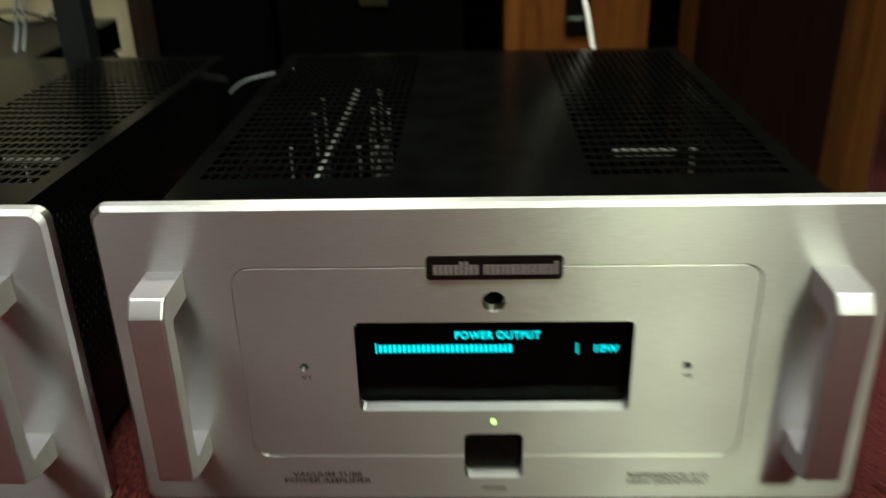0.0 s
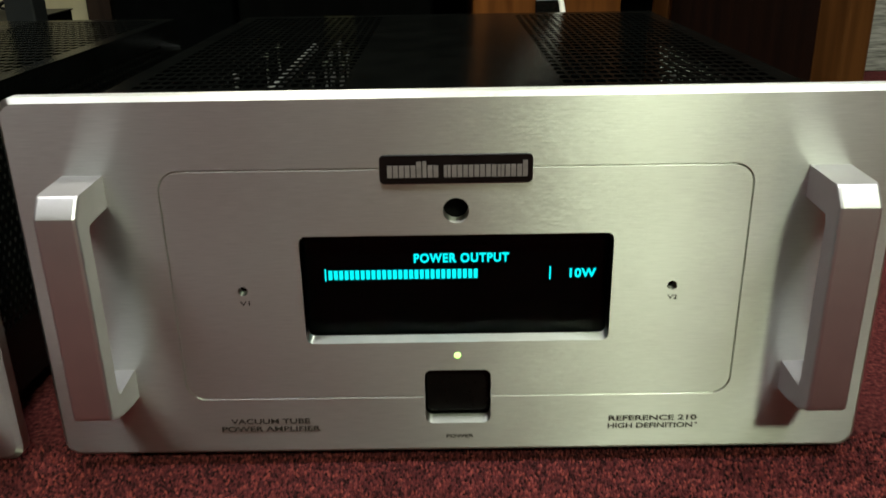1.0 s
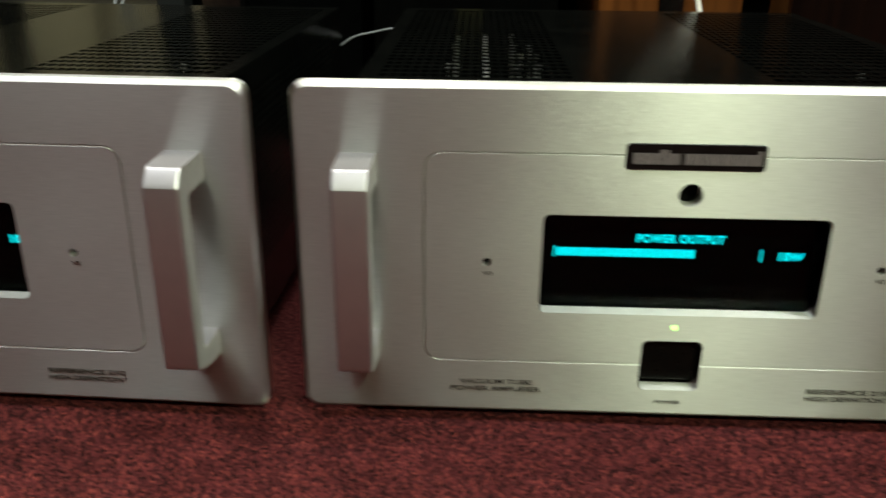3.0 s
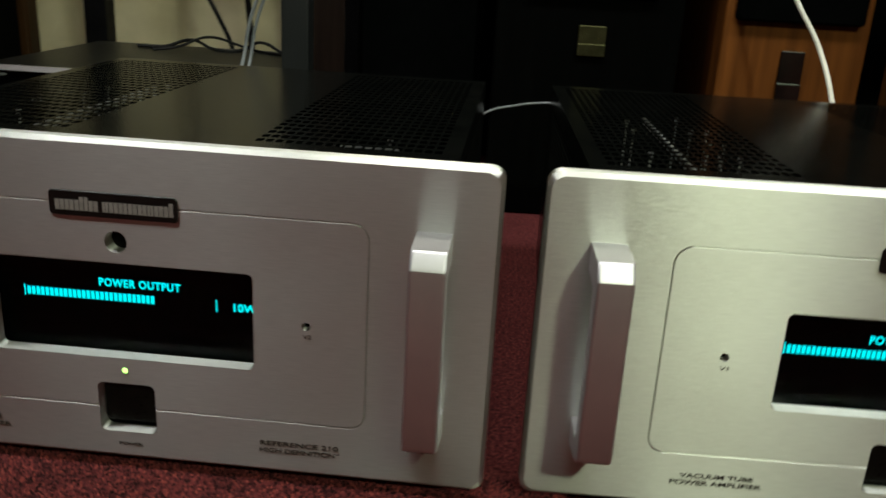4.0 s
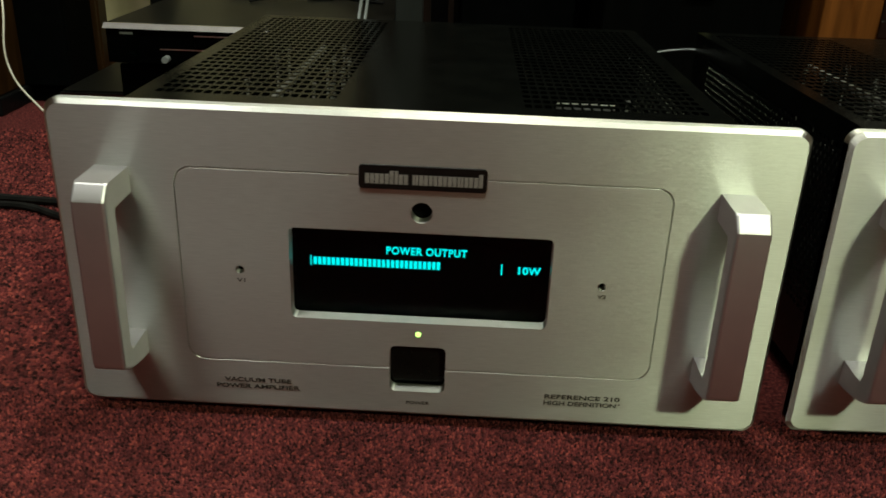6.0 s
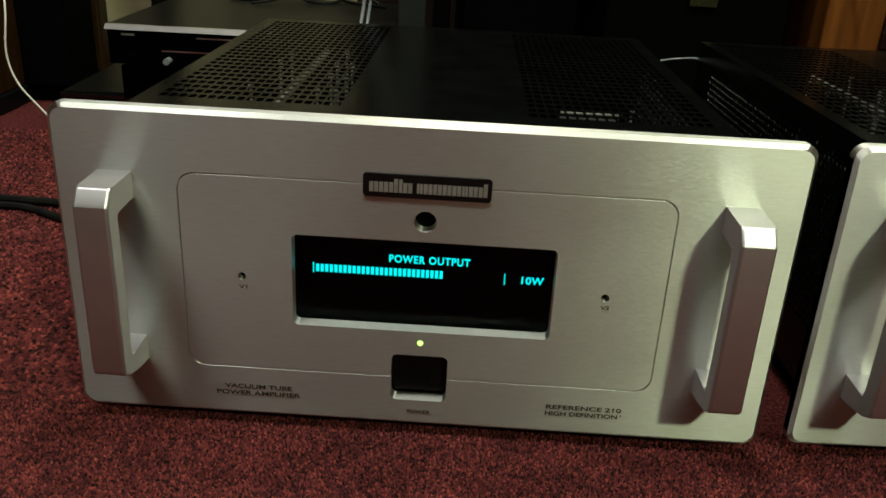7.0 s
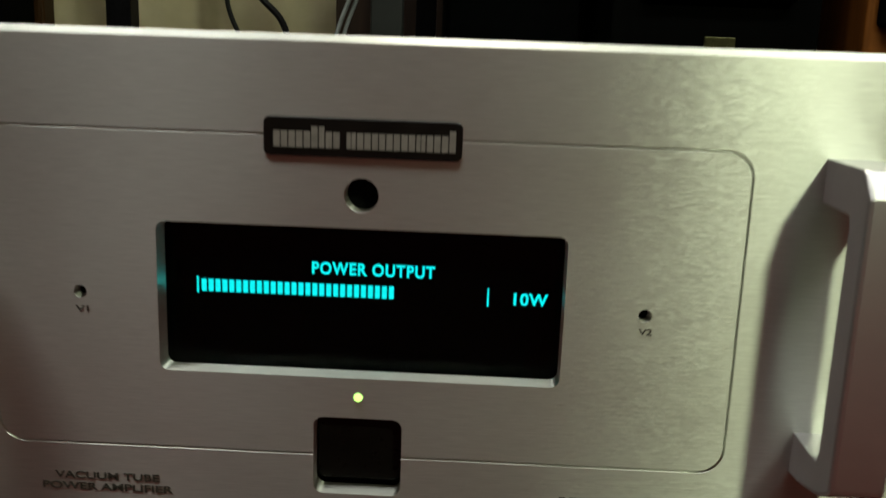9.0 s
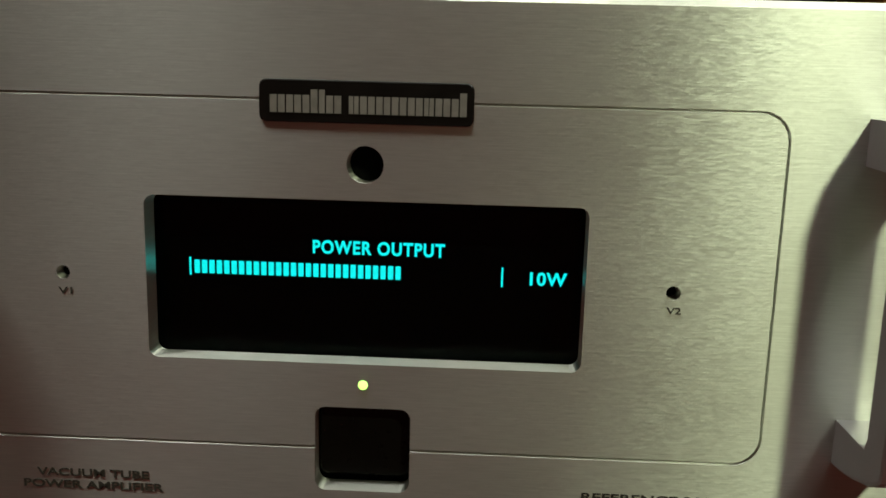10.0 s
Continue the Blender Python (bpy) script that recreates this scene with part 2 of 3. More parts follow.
def box(x0, x1, y0, y1, z0, z1, bevel=0.0, segments=2):
    bm = bmesh.new()
    bmesh.ops.create_cube(bm, size=1)
    for v in bm.verts:
        v.co = ((x0 + x1) / 2 + v.co.x * (x1 - x0), (y0 + y1) / 2 + v.co.y * (y1 - y0), (z0 + z1) / 2 + v.co.z * (z1 - z0))
    if bevel:
        bmesh.ops.bevel(bm, geom=bm.edges[:], offset=bevel, segments=segments, profile=0.5, affect="EDGES")
    return bm


def join(*parts):
    """Several bmeshes as one."""
    out = bmesh.new()
    for b in parts:
        me = bpy.data.meshes.new("joined")
        b.to_mesh(me)
        b.free()
        out.from_mesh(me)
        bpy.data.meshes.remove(me)
    return out


def rounded(x0, x1, z0, z1, r, steps=6):
    """Points of a rounded rectangle in the x-z plane."""
    pts = []
    for cx, cz, a0 in ((x1 - r, z1 - r, 0), (x0 + r, z1 - r, 90), (x0 + r, z0 + r, 180), (x1 - r, z0 + r, 270)):
        for i in range(steps + 1):
            a = radians(a0 + 90 * i / steps)
            pts.append((cx + r * math.cos(a), cz + r * math.sin(a)))
    return pts


def slab(pts, y0, y1, chamfer=0.0, side=None):
    """A plate with the outline pts in x-z from y0 (front) to y1, its front edge chamfered."""
    bm = bmesh.new()
    n = len(pts)
    cx, cz = sum(p[0] for p in pts) / n, sum(p[1] for p in pts) / n
    hx, hz = max(p[0] for p in pts) - cx, max(p[1] for p in pts) - cz
    fx, fz = (hx - (chamfer if side is None else side)) / hx, (hz - chamfer) / hz
    rings = [[bm.verts.new((cx + (x - cx) * fx, y0, cz + (z - cz) * fz)) for x, z in pts]] if chamfer else []
    rings.append([bm.verts.new((x, y0 + chamfer, z)) for x, z in pts])
    rings.append([bm.verts.new((x, y1, z)) for x, z in pts])
    for a, b in zip(rings, rings[1:]):
        for i in range(n):
            bm.faces.new((a[i], a[(i + 1) % n], b[(i + 1) % n], b[i]))
    bm.faces.new(rings[0])
    bm.faces.new(rings[-1][::-1])
    bmesh.ops.recalc_face_normals(bm, faces=bm.faces)
    return bm


def rod(p, q, r, sides=16, r2=None):
    bm = bmesh.new()
    d = Vector(q) - Vector(p)
    m = Matrix.Translation((Vector(p) + Vector(q)) / 2) @ d.to_track_quat("Z", "Y").to_matrix().to_4x4()
    bmesh.ops.create_cone(bm, cap_ends=True, segments=sides, radius1=r, radius2=r if r2 is None else r2, depth=d.length, matrix=m)
    return bm


def baked(ob):
    """The mesh of ob with its modifiers or curve worked out; ob itself is removed."""
    bpy.context.view_layer.update()
    me = bpy.data.meshes.new_from_object(ob.evaluated_get(bpy.context.evaluated_depsgraph_get()))
    bpy.data.objects.remove(ob)
    return me


def cut(bm, cutters):
    """bm with the bodies in cutters taken away."""
    me = bpy.data.meshes.new("body")
    bm.to_mesh(me)
    bm.free()
    ob = new("body", me)
    tools = []
    for c in cutters:
        cm = bpy.data.meshes.new("tool")
        c.to_mesh(cm)
        c.free()
        tools.append(new("tool", cm))
        mod = ob.modifiers.new("cut", "BOOLEAN")
        mod.operation, mod.solver, mod.object = "DIFFERENCE", "EXACT", tools[-1]
    me = baked(ob)
    for t in tools:
        bpy.data.objects.remove(t)
    return me


def lettering(body, x0, x1, z0, z1, y, material, parent, name="lettering", depth=0.0002, bold=0.0, gap=1.0):
    """Words in the built-in font, fitted to a field of the x-z plane that faces -y."""
    cu = bpy.data.curves.new("words", "FONT")
    cu.body, cu.extrude, cu.offset, cu.space_character = body, 0.02, bold, gap
    me = baked(new("words", cu))
    co = np.zeros(len(me.vertices) * 3)
    me.vertices.foreach_get("co", co)
    co = co.reshape(-1, 3)
    lo, hi = co.min(0), co.max(0)
    u = (co - lo) / (hi - lo)
    out = np.stack([x0 + u[:, 0] * (x1 - x0), y - u[:, 2] * depth, z0 + u[:, 1] * (z1 - z0)], 1)
    me.vertices.foreach_set("co", out.ravel())
    return part_of_mesh(name, me, material, parent)


def tube_line(pts, r, sides=10, cyclic=False):
    """The mesh of a smooth round cord through pts."""
    cu = bpy.data.curves.new("cord", "CURVE")
    cu.dimensions, cu.bevel_depth, cu.bevel_resolution, cu.resolution_u, cu.use_fill_caps = "3D", r, sides // 4, 10, True
    sp = cu.splines.new("BEZIER")
    sp.bezier_points.add(len(pts) - 1)
    for b, p in zip(sp.bezier_points, pts):
        b.co, b.handle_left_type, b.handle_right_type = p, "AUTO", "AUTO"
    sp.use_cyclic_u = cyclic
    return baked(new("cord", cu))


def cord(name, pts, r, material, label, category="cable"):
    ob = part_of_mesh(name, tube_line(pts, r), material, None, label, True)
    return tagged(ob, label, category)


def perforated(nu, nv, pitch, radius, depth):
    """A sheet in the x-y plane with staggered round holes, from (0, 0); real holes with walls."""
    vs, fs = [], []
    row = pitch * 0.88
    sq = [(1, 0), (1, 1), (0, 1), (-1, 1), (-1, 0), (-1, -1), (0, -1), (1, -1)]
    for j in range(nv):
        off = pitch / 2 if j % 2 else 0
        for i in range(nu):
            cx, cy, k = (i + 0.5) * pitch + off, (j + 0.5) * row, len(vs)
            for sx, sy in sq:
                vs.append((cx + sx * pitch / 2, cy + sy * row / 2, 0))
            for zz in (0, -depth):
                for a in range(8):
                    vs.append((cx + radius * math.cos(a * math.pi / 4), cy + radius * math.sin(a * math.pi / 4), zz))
            for a in range(8):
                b = (a + 1) % 8
                fs.append((k + a, k + b, k + 8 + b, k + 8 + a))
                fs.append((k + 8 + a, k + 8 + b, k + 16 + b, k + 16 + a))
        x, y0, y1 = (nu * pitch, j * row, (j + 1) * row)
        a, b = (0, pitch / 2) if j % 2 else (x, x + pitch / 2)
        k = len(vs)
        vs += [(a, y0, 0), (b, y0, 0), (b, y1, 0), (a, y1, 0)]
        fs.append((k, k + 1, k + 2, k + 3))
    me = bpy.data.meshes.new("perforated")
    me.from_pydata(vs, [], fs)
    bm = bmesh.new()
    bm.from_mesh(me)
    bpy.data.meshes.remove(me)
    return bm, nu * pitch + pitch / 2, nv * row


def slotted(nu, nv, pu, pv, hu, hv, depth):
    """A sheet in the x-y plane with a square grid of slots with clipped corners, from (0, 0)."""
    vs, fs, c = [], [], 0.0011
    hole = [(hu, 0), (hu, hv - c), (hu - c, hv), (-hu + c, hv), (-hu, hv - c), (-hu, 0), (-hu, -hv + c), (-hu + c, -hv), (hu - c, -hv), (hu, -hv + c)]
    rim = [(1, 0), (1, 1), (1, 1), (-1, 1), (-1, 1), (-1, 0), (-1, -1), (-1, -1), (1, -1), (1, -1)]
    for j in range(nv):
        for i in range(nu):
            cx, cy, k, n = (i + 0.5) * pu, (j + 0.5) * pv, len(vs), len(hole)
            vs += [(cx + a * pu / 2, cy + b * pv / 2, 0) for a, b in rim]
            vs += [(cx + a, cy + b, 0) for a, b in hole]
            vs += [(cx + a, cy + b, -depth) for a, b in hole]
            for a in range(n):
                b = (a + 1) % n
                fs.append((k + a, k + b, k + n + b, k + n + a) if rim[a] != rim[b] else (k + a, k + n + b, k + n + a))
                fs.append((k + n + a, k + n + b, k + 2 * n + b, k + 2 * n + a))
    me = bpy.data.meshes.new("slotted")
    me.from_pydata(vs, [], fs)
    bm = bmesh.new()
    bm.from_mesh(me)
    bpy.data.meshes.remove(me)
    return bm, nu * pu, nv * pv


def moved(bm, m):
    bm.transform(m)
    return bm


# ---- the room ----
FLOOR = tagged(part("floor", box(-4, 3, -6, 1.6, -0.05, 0), CARPET), "burgundy red flecked loop carpet", "carpet", kind="structure")
tagged(part("wall_north", box(-4.1, 3.1, 1.42, 1.6, 0, 2.5), CREAM), "cream painted wall behind curtain and equipment", "wall", kind="structure")
tagged(part("wall_south", box(-4.1, 3.1, -6.1, -6, 0, 2.5), PLASTER), "plain brown wall of the dim room", "wall", kind="structure")
tagged(part("wall_west", box(-4.1, -4, -6, 1.42, 0, 2.5), PLASTER), "plain brown wall of the dim room", "wall", kind="structure")
tagged(part("wall_east", box(3, 3.1, -6, 1.42, 0, 2.5), PLASTER), "plain brown wall of the dim room", "wall", kind="structure")
tagged(part("ceiling", box(-4.1, 3.1, -6.1, 1.6, 2.5, 2.6), WHITE), "plain white painted ceiling", "ceiling", kind="structure")


def curtain(x0, x1, y, tall):
    """A cloth in soft uneven folds, added to shape vertical shade bands, with a doubled hem at its foot."""
    rng = random.Random(5)
    bm, n, rows = bmesh.new(), 220, (0.012, 0.05, 0.055, 0.6, 1.2, tall)
    drift = [rng.uniform(0, 6.28) for _ in range(3)]
    cols = []
    for i in range(n + 1):
        x = x0 + (x1 - x0) * i / n
        u = (x + 0.99) * 2 * math.pi / 0.235
        fold = 0.018 * math.cos(u + 0.35 * math.sin(u)) + 0.006 * math.sin(2.3 * u + drift[0]) * math.sin(0.37 * u + drift[1])
        cols.append([bm.verts.new((x + 0.01 * math.sin(0.8 * z + drift[2]), y + fold * (1 - 0.18 * z / tall) - (0.002 if z < 0.052 else 0), z)) for z in rows])
    for a, b in zip(cols, cols[1:]):
        for k in range(len(rows) - 1):
            bm.faces.new((a[k], b[k], b[k + 1], a[k + 1]))
    back = bmesh.ops.solidify(bm, geom=bm.faces[:], thickness=0.0015)
    bmesh.ops.recalc_face_normals(bm, faces=bm.faces)
    return bm


# cloth added before the wall; its folds carry the cream surface's shade bands
tagged(part("curtain", curtain(-2.2, -0.42, 1.385, 2.3), CREAM, None, "", True), "cream cloth curtain whose added folds make soft shade bands before the wall", "curtain")
tagged(part("curtain_rail", rod((-2.25, 1.385, 2.305), (-0.40, 1.385, 2.305), 0.010, 12), TRIM, None, "", True), "grey round rail along the wall holding the curtain", "rail")


# ---- the amplifiers ----
B = 0.014          # the front panel's lower edge above the carpet
HALF, TALL = 0.2446, 0.2203
CH = 0.2125        # half the cover's width
TOP = B + 0.2100   # the cover's top
BACK = 0.478


def handle_mesh(x):
    """A bracket handle: two tapered arms and a bar with a broad upper chamfer, in the y-z plane, w wide along x."""
    p, w = 0.0412, 0.0220
    zb, zt = B + 0.0385, B + 0.1775          # where the arms meet the panel
    pts = [(0, zt), (-0.0332, zt - 0.0010), (-0.0344, zt - 0.0018), (-0.0400, zt - 0.0092), (-0.0410, zt - 0.0112), (-p, zt - 0.0130)]
    pts += [(-p, zb + 0.0125), (-0.0405, zb + 0.0098), (-0.0385, zb + 0.0080), (-0.0300, zb + 0.0038), (-0.0180, zb + 0.0010), (0, zb)]
    pts += [(0, zb + 0.0185), (-0.0215, zb + 0.0172), (-0.0244, zb + 0.0182), (-0.0257, zb + 0.0212)]
    pts += [(-0.0257, zt - 0.0235), (-0.0245, zt - 0.0205), (-0.0215, zt - 0.0190), (0, zt - 0.0180)]
    bm = bmesh.new()
    face = bm.faces.new([bm.verts.new((x - w / 2, y, z)) for y, z in pts])
    ext = bmesh.ops.extrude_face_region(bm, geom=[face])
    bmesh.ops.translate(bm, verts=[v for v in ext["geom"] if isinstance(v, bmesh.types.BMVert)], vec=(w, 0, 0))
    bmesh.ops.recalc_face_normals(bm, faces=bm.faces)
    rim = [e for e in bm.edges if abs(e.verts[0].co.x - e.verts[1].co.x) < 1e-6 and max(v.co.y for v in e.verts) < -1e-5]
    bmesh.ops.bevel(bm, geom=rim, offset=0.0018, segments=2, profile=0.5, affect="EDGES")
    return bm


def front_panel_mesh():
    body = slab(rounded(-HALF, HALF, B - 0.0040, B + TALL, 0.009), 0, 0.0105, 0.0030, 0.0026)
    window = slab(rounded(-0.0888, 0.0888, B + 0.0725, B + 0.1400, 0.0042), -0.01, 0.03)
    button = slab(rounded(-0.0199, 0.0199, B + 0.0168, B + 0.0537, 0.0045), -0.01, 0.03)
    holes = [rod((x, -0.01, B + z), (x, d, B + z), r, 24) for x, z, r, d in
             ((0, 0.1543, 0.0074, 0.012), (-0.1232, 0.1070, 0.0029, 0.008), (0.1236, 0.1070, 0.0029, 0.008), (0, 0.0636, 0.0021, 0.003))]
    ring = bmesh.new()
    line = [Vector((x, 0, z)) for x, z in rounded(-0.1633, 0.1633, B + 0.0358, B + 0.1789, 0.0115, 8)]
    n, rows = len(line), []
    for i, p in enumerate(line):
        side = (line[(i + 1) % n] - line[i - 1]).normalized().cross(Vector((0, 1, 0)))
        rows.append([ring.verts.new(p + side * a + Vector((0, b, 0))) for a, b in ((-0.0006, -0.001), (0.0006, -0.001), (0.0006, 0.0), (0, 0.0011), (-0.0006, 0.0))])
    for i in range(n):
        a, b = rows[i], rows[(i + 1) % n]
        for k in range(5):
            ring.faces.new((a[k], a[(k + 1) % 5], b[(k + 1) % 5], b[k]))
    bmesh.ops.recalc_face_normals(ring, faces=ring.faces)
    me = cut(body, [window, button, *holes, ring])
    uv = me.uv_layers.new(name="brush")
    for loop in me.loops:
        co = me.vertices[loop.vertex_index].co
        uv.data[loop.index].uv = (co.z + 0.3 * co.y, co.x)
    return me


def amplifier():
    amp = thing("power_amplifier", "silver brushed aluminium power amplifier with black vented cover on red carpet", "amplifier", group="pair of amplifiers")
    panel = part_of_mesh("front_panel", front_panel_mesh(), PANEL, amp, "thick brushed aluminium front panel with engraved line")
    for s in (-1, 1):
        bar = part("handle", handle_mesh(s * 0.2037), HANDLE, amp, "satin silver rack handle", True)
        bar.data.set_sharp_from_angle(angle=radians(16))
    badge = part("badge", slab(rounded(-0.0415, 0.0421, B + 0.1702, B + 0.1866, 0.0028), -0.0009, 0.0, 0.0004), BADGE, amp, "black nameplate with rounded corners")
    # the maker's mark as plain bars: a short group and a long one
    x = -0.0372
    for k, (w, up) in enumerate(((5.0, 0), (5.0, 0), (5.0, 2), (2.2, 2), (5.0, 0), (0, 0), (3.4, 0), (4.9, 0), (4.7, 0), (4.9, 0), (4.9, 0), (3.4, 0), (4.9, 0), (5.0, 2))):
        if not w:
            x += 0.0024
            continue
        w *= 0.00128
        lo, hi = B + 0.1739, B + 0.1807 + up * 0.0011
        bar = box(x, x + w - 0.0006, -0.0012, -0.0008, lo, hi)
        if w > 0.004:
            bar.free()
            bar = join(box(x, x + 0.46 * w - 0.0003, -0.0012, -0.0008, lo, B + 0.1807), box(x + 0.54 * w - 0.0003, x + w - 0.0006, -0.0012, -0.0008, lo, hi))
        part("mark", bar, BADGE_MARK, badge)
        x += w
    # the display
    D = 0.0235
    part("display_glass", slab(rounded(-0.0884, 0.0886, B + 0.0728, B + 0.1397, 0.0042), 0.0125, 0.0140), PANE, amp, "clear dark display window")
    board = part("display_board", box(-0.1000, 0.1000, D, D + 0.003, B + 0.062, B + 0.150, 0.0008), GLASS_BLACK, amp, "black display with cyan characters")
    lettering("POWER OUTPUT", -0.0252, 0.0316, B + 0.1137, B + 0.1197, D - 0.0002, CYAN, board, "display_caption", bold=0.032, gap=1.14)
    lettering("10W", 0.0681, 0.0839, B + 0.1029, B + 0.1088, D - 0.0002, CYAN, board, "display_caption", bold=0.030, gap=1.1)
    part("display_tick", box(-0.0789, -0.0781, D - 0.0004, D - 0.0001, B + 0.1025, B + 0.1104), CYAN, board)
    part("display_tick", box(0.0559, 0.0567, D - 0.0004, D - 0.0001, B + 0.1018, B + 0.1103), CYAN, board)
    first = part("display_segment", slab(rounded(0, 0.0023, B + 0.1034, B + 0.1093, 0.0004, 2), D - 0.0004, D - 0.0001), CYAN, board)
    first.location.x = -0.0767
    for i in range(1, 28):
        seg = new("display_segment", first.data)
        seg.parent, seg.location = board, (-0.0767 + i * 0.00323, 0, 0)
    # switch, lamp and print
    button = join(slab(rounded(-0.0194, 0.0194, B + 0.0205, B + 0.0533, 0.004), 0.0075, 0.014, 0.001), box(-0.0215, 0.0215, 0.0138, 0.0152, B + 0.0155, B + 0.0550))
    part("power_button", button, BUTTON, amp, "recessed black square power button")
    led = bmesh.new()
    bmesh.ops.create_uvsphere(led, u_segments=16, v_segments=10, radius=0.0020, matrix=Matrix.Translation((0, 0.0008, B + 0.0636)))
    part("status_light", led, LED, amp, "lit green indicator", True)
    dark = part("sensor_recess", rod((0, 0.0105, B + 0.1543), (0, 0.0119, B + 0.1543), 0.0071, 24), INSIDE, amp)
    for s in (-1, 1):
        part("adjuster_recess", rod((s * 0.1234, 0.0062, B + 0.1070), (s * 0.1234, 0.0079, B + 0.1070), 0.0026, 16), INSIDE, amp)
    for words, x0, x1, z0, z1 in (("VACUUM TUBE", -0.1392, -0.0908, 0.0180, 0.0216), ("POWER AMPLIFIER", -0.1452, -0.0846, 0.0126, 0.0162),
                                  ("REFERENCE 210", 0.0920, 0.1458, 0.0170, 0.0206), ("HIGH DEFINITION", 0.0917, 0.1436, 0.0116, 0.0152),
                                  ("POWER", -0.0074, 0.0094, 0.0063, 0.0088), ("V1", -0.1255, -0.1197, 0.0980, 0.1008), ("V2", 0.1213, 0.1271, 0.0985, 0.1013)):
        lettering(words, x0, x1, B + z0, B + z1, -0.00005, INK, panel, "inscription", bold=0.022 if len(words) > 2 else 0.015)
    part("inscription", box(0.1450, 0.1464, -0.0002, -0.00003, B + 0.0141, B + 0.0150), INK, panel)
    # the cover, its vents and the inside
    y0 = 0.0108
    sheet, sw, sl = slotted(19, 25, 0.0070, 0.0155, 0.0027, 0.0050, 0.0007)
    sheet2 = sheet.copy()
    vy = 0.073
    xl, xr = -0.200, 0.200 - sw
    rows = [moved(sheet, Matrix.Translation((xl, vy, TOP))), moved(sheet2, Matrix.Translation((xr, vy, TOP)))]
    strips = ((-CH, CH, y0, vy), (-CH, CH, vy + sl, BACK), (-CH, xl, vy, vy + sl), (xl + sw, xr, vy, vy + sl), (xr + sw, CH, vy, vy + sl))
    rows += [box(a, b, c, d, TOP - 0.0012, TOP) for a, b, c, d in strips]
    part("top_cover", join(*rows), BLACK_STEEL, amp, "black steel cover with two perforated vents")
    for s in (-1, 1):
        side, w, h = perforated(54, 22, 0.0072, 0.0025, 0.001)
        m = Matrix(((0, -s, 0, 0), (1, 0, 0, 0), (0, 0, 1, 0), (0, 0, 0, 1)))
        turn = Matrix(((0, 0, s, s * CH), (1, 0, 0, 0.03), (0, 1, 0, B + 0.052), (0, 0, 0, 1)))
        side.transform(turn)
        x0, x1 = sorted((s * CH, s * (CH - 0.001)))
        z0, z1 = B + 0.052, B + 0.052 + h
        plates = [box(x0, x1, y0, BACK, B + 0.006, z0), box(x0, x1, y0, BACK, z1, TOP - 0.0012), box(x0, x1, y0, 0.03, z0, z1), box(x0, x1, 0.03 + w, BACK, z0, z1)]
        part("side_cover", join(side, *plates), BLACK_STEEL, amp, "perforated black steel side")
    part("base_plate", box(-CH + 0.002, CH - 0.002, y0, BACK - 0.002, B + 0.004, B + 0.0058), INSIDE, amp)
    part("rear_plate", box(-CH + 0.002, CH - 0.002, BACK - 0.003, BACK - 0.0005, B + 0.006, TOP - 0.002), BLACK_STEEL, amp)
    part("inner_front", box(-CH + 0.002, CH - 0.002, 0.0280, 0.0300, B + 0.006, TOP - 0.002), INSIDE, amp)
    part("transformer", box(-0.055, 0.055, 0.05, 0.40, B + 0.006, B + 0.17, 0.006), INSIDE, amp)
    for cx, cy in ((-0.15, 0.09), (-0.15, 0.15), (-0.15, 0.21), (-0.15, 0.27), (-0.095, 0.11), (-0.095, 0.17), (0.10, 0.12), (0.15, 0.10), (0.10, 0.20), (0.15, 0.18)):
        valve = part("vacuum_tube", join(rod((cx, cy, B + 0.03), (cx, cy, B + 0.13), 0.016, 20), rod((cx, cy, B + 0.13), (cx, cy, B + 0.143), 0.016, 20, 0.006)), TUBE_GLASS, amp, "glass vacuum tube", True)
        part("tube_base", rod((cx, cy, B + 0.0058), (cx, cy, B + 0.03), 0.018, 20), INSIDE, valve)
    part("board_edge", box(-0.1270, -0.1232, 0.092, 0.365, TOP - 0.018, TOP - 0.012, 0.0005), NICKEL, amp, "pale circuit board edge")
    part("terminal_strip", box(0.103, 0.153, 0.1990, 0.2016, TOP - 0.030, TOP - 0.024, 0.0005), NICKEL, amp, "pale terminal strip")
    part("terminal_strip", box(0.103, 0.129, 0.1460, 0.1482, TOP - 0.032, TOP - 0.027, 0.0005), NICKEL, amp, "pale terminal strip")
    for cx, cy in ((-0.151, 0.311), (-0.152, 0.264), (-0.154, 0.162), (-0.100, 0.270), (-0.086, 0.269), (-0.097, 0.215), (-0.084, 0.215), (-0.100, 0.163), (-0.085, 0.162), (-0.100, 0.333), (0.153, 0.147)):
        screw = join(rod((cx, cy, B + 0.0058), (cx, cy, TOP - 0.010), 0.0012, 8), rod((cx, cy, TOP - 0.010), (cx, cy, TOP - 0.006), 0.0026, 12, 0.0020))
        part("screw", screw, DULL_NICKEL, amp, "bright metal screw", True)
    # pale plates added behind the side holes to catch light as dots
    for s in (-1, 1):
        x0, x1 = sorted((s * (CH - 0.0075), s * (CH - 0.0055)))
        part("pale_liner", box(x0, x1, 0.0320, 0.125, B + 0.045, B + 0.180), PALE_METAL, amp, "pale metal liner added inside to show light dots through the holes")
    for fx in (-0.19, 0.19):
        for fy in (0.05, 0.41):
            part("foot", rod((fx, fy, 0.0), (fx, fy, B + 0.005), 0.018, 24, 0.016), RUBBER, amp, "", True)
    return amp


amp = amplifier()
copy_thing(amp, pose(-0.5140, 0.0032, 0, 0, 0, -1.74))


